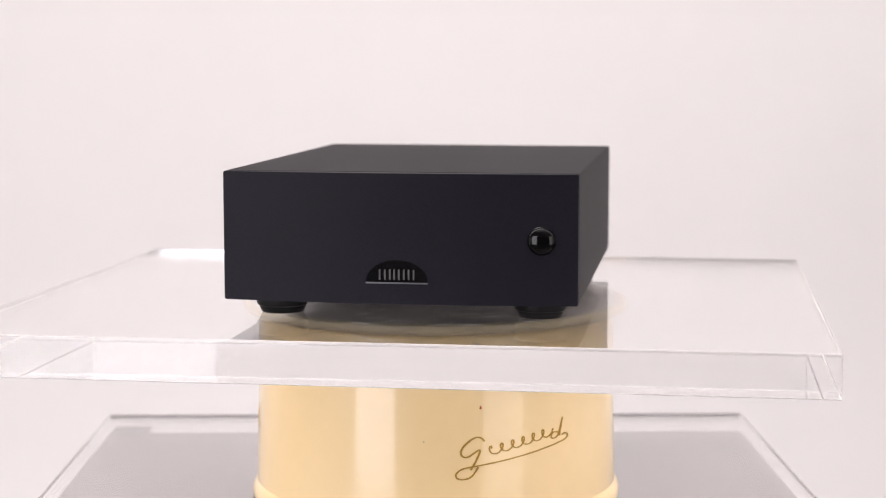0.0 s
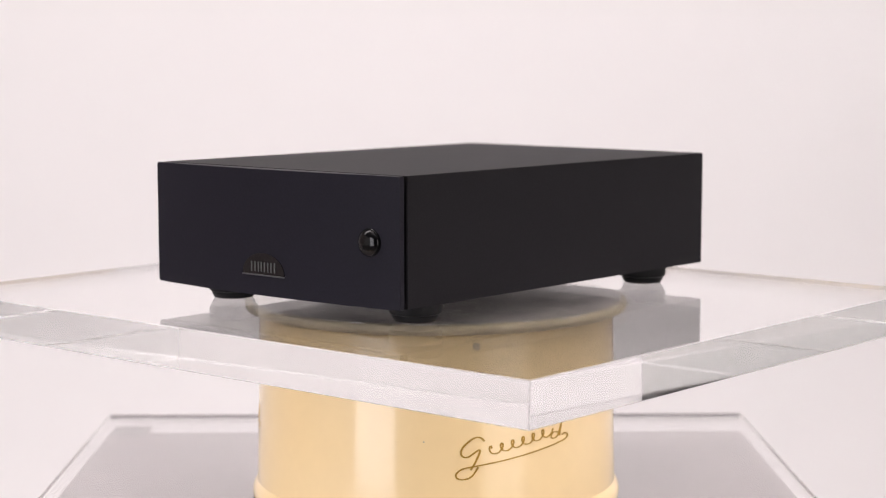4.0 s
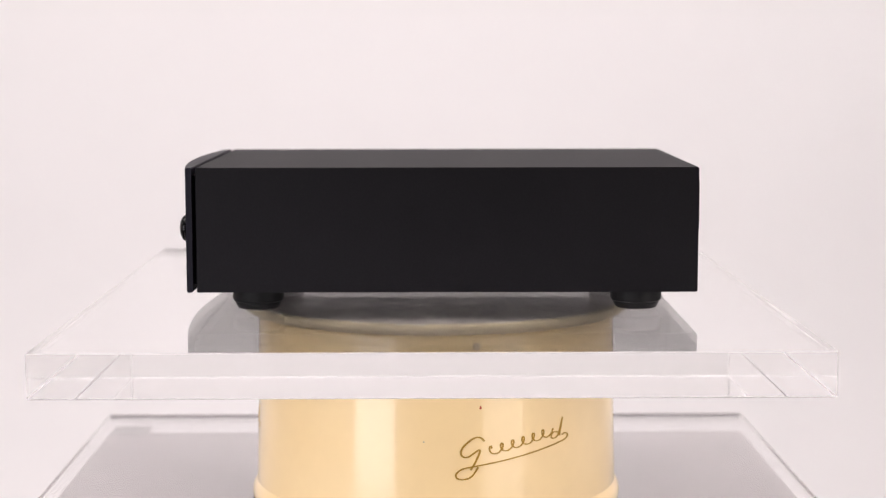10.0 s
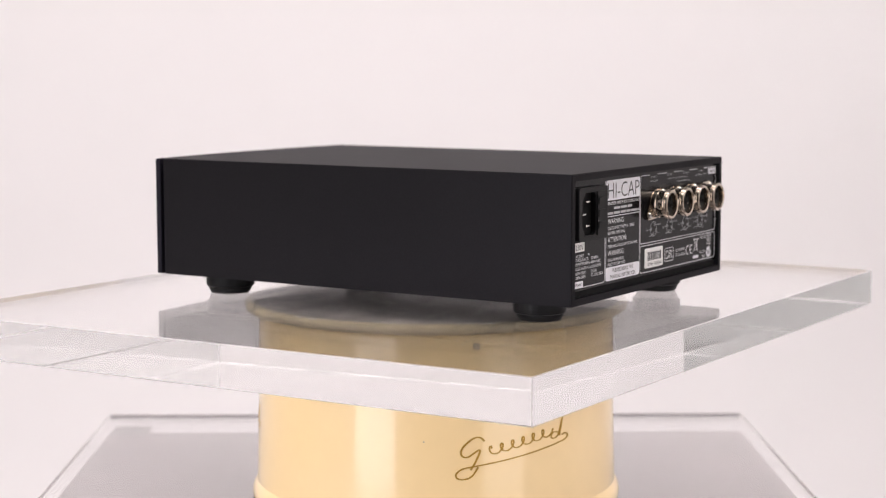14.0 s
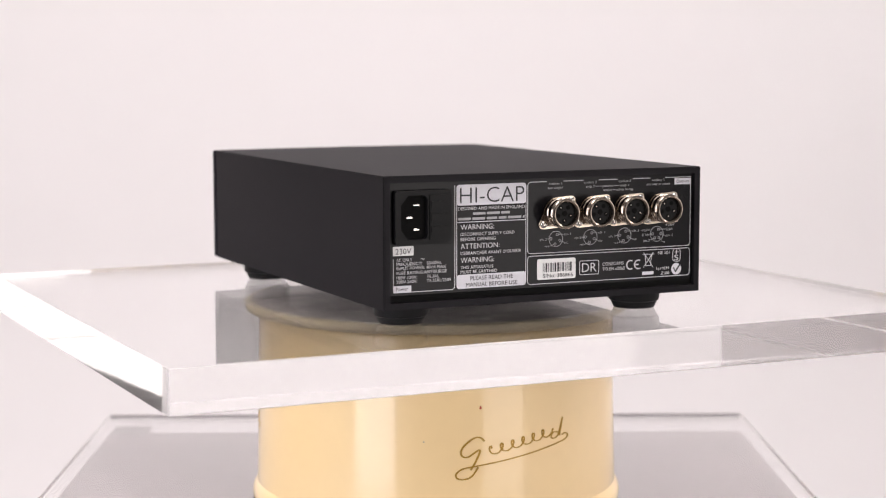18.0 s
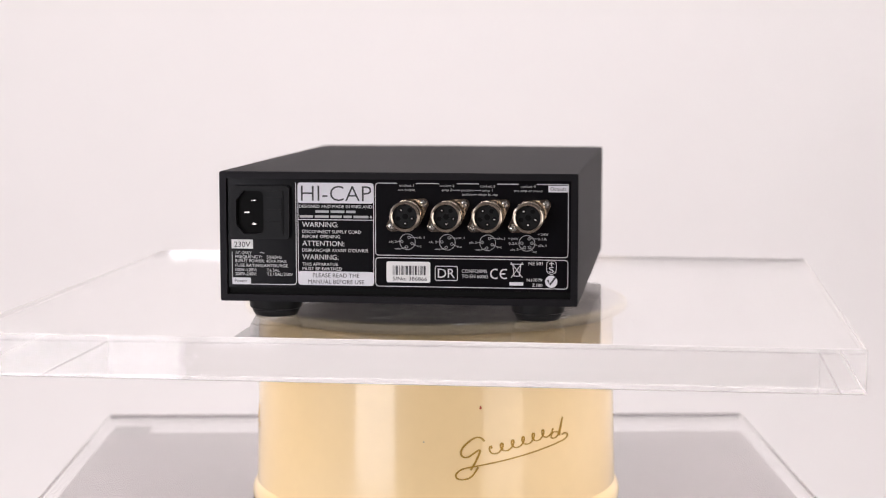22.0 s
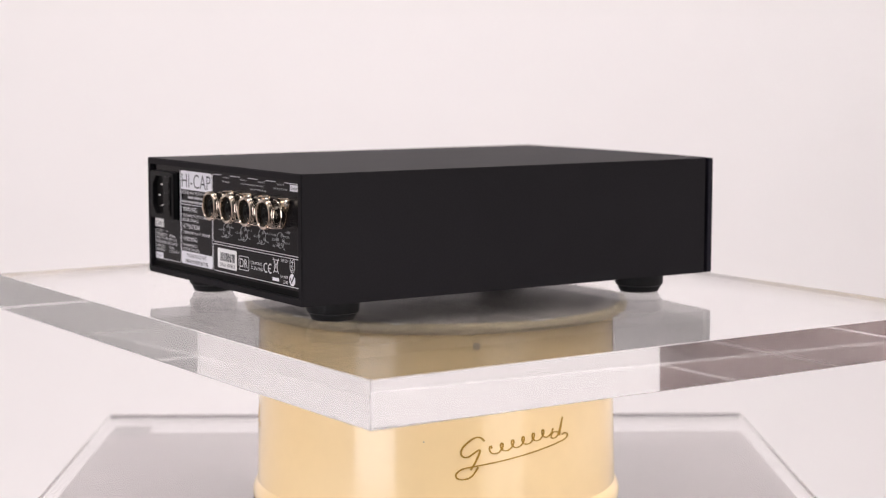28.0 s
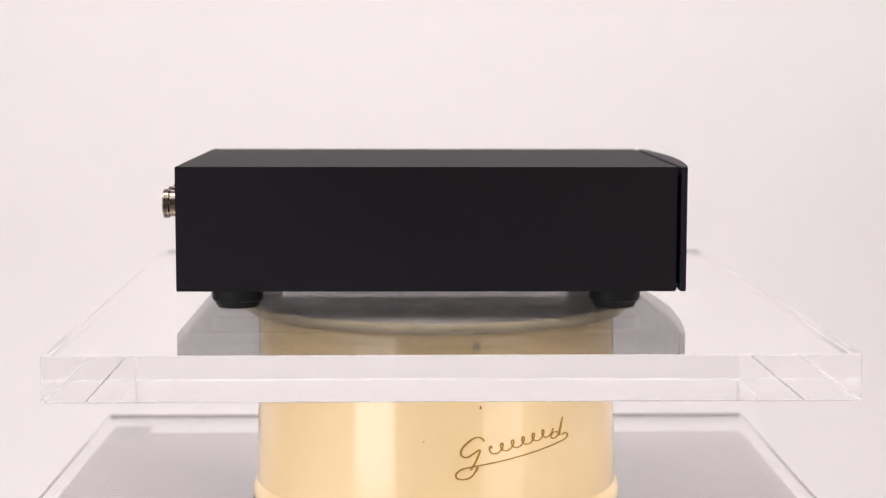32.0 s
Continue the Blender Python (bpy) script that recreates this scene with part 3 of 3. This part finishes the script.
    for p in (((1.8, 2.6), (5.8, 2.6)), ((-3.6, 0.1), (-5.2, -0.1)), ((3.4, -0.2), (5.8, -1.2)), ((1.9, -2.8), (3.4, -4.2)), ((-1.9, -2.7), (-4.4, -3.6))):
        line([(u + a, 35.6 + b) for a, b in p], 0.25, m, GREYINK, panel)
    # approvals block
    line([p for c in ((201.3 - r, 26.2 - r, 0), (91 + r, 26.2 - r, 90), (91 + r, 9.8 + r, 180), (201.3 - r, 9.8 + r, 270))
          for p in circle_points(c[0], c[1], r, 5, c[2], c[2] + 90)], 0.4, m, INK, panel, True)
    sticker = part("serial_sticker", prism(round_rect(0.0973, 0.1227, 0.0121, 0.0242, 0.0012), 0, 0.0002, m), STICKER, panel, "white serial sticker with barcode")
    rng = random.Random(3)
    u = 101.0
    while u < 120.4:
        w = rng.choice((0.35, 0.35, 0.7, 1.05))
        bar(u, u + w, 16.5, 21.8, m, DARKINK, sticker, "barcode_bar", 0.0003)
        u += w + rng.choice((0.4, 0.4, 0.75))
    words("S/No: 386866", 110.9, 13.3, 19.8, 2.1, DARKINK, True, 0.0004)
    line([p for c in ((137.5, 21.0, 0), (126.3, 21.0, 90), (126.3, 14.5, 180), (137.5, 14.5, 270)) for p in circle_points(c[0], c[1], 0.8, 4, c[2], c[2] + 90)], 0.4, m, INK, panel, True)
    words("DR", 131.9, 15.2, 9.8, 5.2, INK, True)
    words("CONFORMS", 140.8, 18.3, 14.4, 1.9)
    words("TO EN 60065", 140.8, 15.3, 15.2, 1.9)
    line(circle_points(160.0, 17.9, 2.6, 14, 60, 300), 0.75, m, INK, panel, name="approval_mark")
    line(circle_points(165.4, 17.9, 2.6, 14, 60, 300), 0.75, m, INK, panel, name="approval_mark")
    line([(163.0, 17.9), (165.6, 17.9)], 0.7, m, INK, panel, name="approval_mark")
    # crossed bin
    for p in (((169.0, 24.6), (175.6, 15.8)), ((175.6, 24.6), (169.0, 15.8)), ((168.4, 23.6), (176.2, 23.6)), ((170.0, 23.4), (170.8, 16.6)), ((174.6, 23.4), (173.8, 16.6)),
              ((170.8, 16.8), (173.8, 16.8))):
        line(p, 0.4, m, INK, panel, name="bin_mark")
    bar(168.1, 176.0, 11.4, 13.3, m, PALE, panel, "bin_bar")
    words("NE 501", 179.0, 23.2, 8.0, 1.9)
    words("N17079", 178.0, 13.8, 8.8, 1.7)
    words("Z180", 181.0, 10.9, 5.8, 1.7)
    line([(192.0 + a, 22.2 + b) for a, b in circle_points(0, 1.4, 2.7, 12, 0, 180) + circle_points(0, -1.4, 2.7, 12, 180, 360)], 0.35, m, INK, panel, True, "approval_mark")
    words("S", 191.9, 19.1, 3.0, 3.2, INK, True)
    line([(190.7, 24.2), (193.3, 24.2)], 0.5, m, INK, panel, name="approval_mark")
    line([(192.0, 22.9), (192.0, 25.5)], 0.5, m, INK, panel, name="approval_mark")
    part("tick_disc", prism([(a / 1000, b / 1000) for a, b in circle_points(191.9, 13.9, 3.5, 28)], 0, 0.00012, m), PALE, panel, "white disc with a dark tick")
    part("tick", stroke([(0.1899, 0.0148), (0.1912, 0.0122), (0.1944, 0.0165)], 0.0011, 0.0001, 0.0003, m), DARKINK, panel)


def pin_diagram(panel, m, u, v, pins):
    line(circle_points(u, v, 4.5, 30), 0.3, m, GREYINK, panel, True, "socket_diagram")
    for a, b in pins:
        line(circle_points(u + a, v + b, 0.75, 12), 0.28, m, GREYINK, panel, True, "socket_diagram")


def output_socket(ob, m, u, v):
    at = m @ Matrix.Translation((u / 1000, v / 1000, 0))
    # lozenge flange that wraps the round barrel and its two screw ears
    ex, ey, er, br = 0.0092, 0.0066, 0.0029, 0.0088
    a = math.atan2(ey, ex)
    d = math.hypot(ex, ey)
    k = math.acos((br - er) / d)
    pts = []
    for cx, cy, rad, s, e in ((ex, ey, er, a - k, a + k), (0, 0, br, a + k, a + math.pi - k), (-ex, -ey, er, a + math.pi - k, a + math.pi + k), (0, 0, br, a + math.pi + k, a + 2 * math.pi - k)):
        for i in range(10):
            w = s + (e - s) * i / 9
            pts.append((cx + rad * math.cos(w), cy + rad * math.sin(w)))
    clean = [p for i, p in enumerate(pts) if math.hypot(p[0] - pts[i - 1][0], p[1] - pts[i - 1][1]) > 1e-6]
    bm = prism(clean, 0, 0.0016, at)
    bmesh.ops.bevel(bm, geom=[e for e in bm.edges if abs((at.inverted() @ e.verts[0].co).z - 0.0016) < 1e-6 and abs((at.inverted() @ e.verts[1].co).z - 0.0016) < 1e-6],
                    offset=0.0004, segments=2, affect="EDGES")
    sock = part("output_socket", bm, NICKEL, ob, "nickel-plated round output socket", 40)
    barrel = [(0.0084, 0.0014), (0.0084, 0.0044), (0.0080, 0.0048), (0.0080, 0.0082), (0.0086, 0.0086), (0.0089, 0.0092), (0.0089, 0.0098), (0.0086, 0.0101), (0.0089, 0.0104), (0.0089, 0.0108), (0.0086, 0.0111), (0.0089, 0.0114), (0.0089, 0.0118), (0.0086, 0.0124), (0.0079, 0.0127), (0.0071, 0.0123), (0.0069, 0.0114), (0.0069, 0.004)]
    part("barrel", lathe(barrel, 48, None, at), NICKEL, sock, "bright threaded barrel", 25)
    part("insert", lathe([(0.0070, 0.004), (0.0070, 0.0092), (0.0066, 0.0096), (0, 0.0096)], 36, None, at), INSERT, sock, "black contact insert")
    # black discs stand in for shaded contact holes, three steel dots for their glints
    for i in range(5):
        w = radians(-90 + 72 * i)
        part("contact", lathe([(0.0013, 0.0095), (0.0013, 0.0098), (0.0011, 0.0099), (0, 0.0097)], 14, None,
                              at @ Matrix.Translation((0.0042 * math.cos(w), 0.0042 * math.sin(w), 0))), DEEP, sock)
        if i in (0, 1, 3):
            part("contact_glint", lathe([(0.0004, 0.0096), (0.0004, 0.0100), (0.0002, 0.0101), (0, 0.0101)], 10, None,
                                     at @ Matrix.Translation((0.0042 * math.cos(w), 0.0042 * math.sin(w), 0))), STEEL, sock)
    part("key_post", lathe([(0.0017, 0.0095), (0.0017, 0.0100), (0, 0.0100)], 14, None, at), DEEP, sock)
    part("key_ridge", box(-0.0009, 0.0009, 0.0060, 0.0071, 0.0085, 0.0112), DEEP, sock).data.transform(at)
    for s in (-1, 1):
        screw = lathe([(0.0021, 0.0015), (0.0021, 0.0021), (0.0016, 0.0028), (0.0008, 0.0031), (0.0007, 0.0026), (0, 0.0026)], 18, None, at @ Matrix.Translation((s * ex, s * ey, 0)))
        part("screw", screw, STEEL, sock, "small pan-head screw")


# ---------------------------------------------------------------- floor
def floor():
    tagged(part("floor", box(-5.0, 3.3, -5.5, 2.6, -0.03, 0.0), CONCRETE), "worn brown-grey concrete studio floor", "floor", kind="structure")


def motions():
    step = 0.5
    lean = pose(0, 0, 0, 0.094, 0.038, 0)      # the plate lies a hair out of level
    rows = [(i * step, pose(0, 0, 0, 0, 0, -8.508 - 8.1393 * i * step)) for i in range(65)]
    for ob, z in ((plate, Z0), (disc, Z0 - 0.0247), (unit, Z0)):
        walk(ob, [(t, Matrix.Translation((0, 0, z)) @ m @ lean) for t, m in rows])


studio()
plinth()
lower_plate()
drum()
disc = turning_disc()
plate = turning_plate()
unit = supply_unit()
floor()
motions()
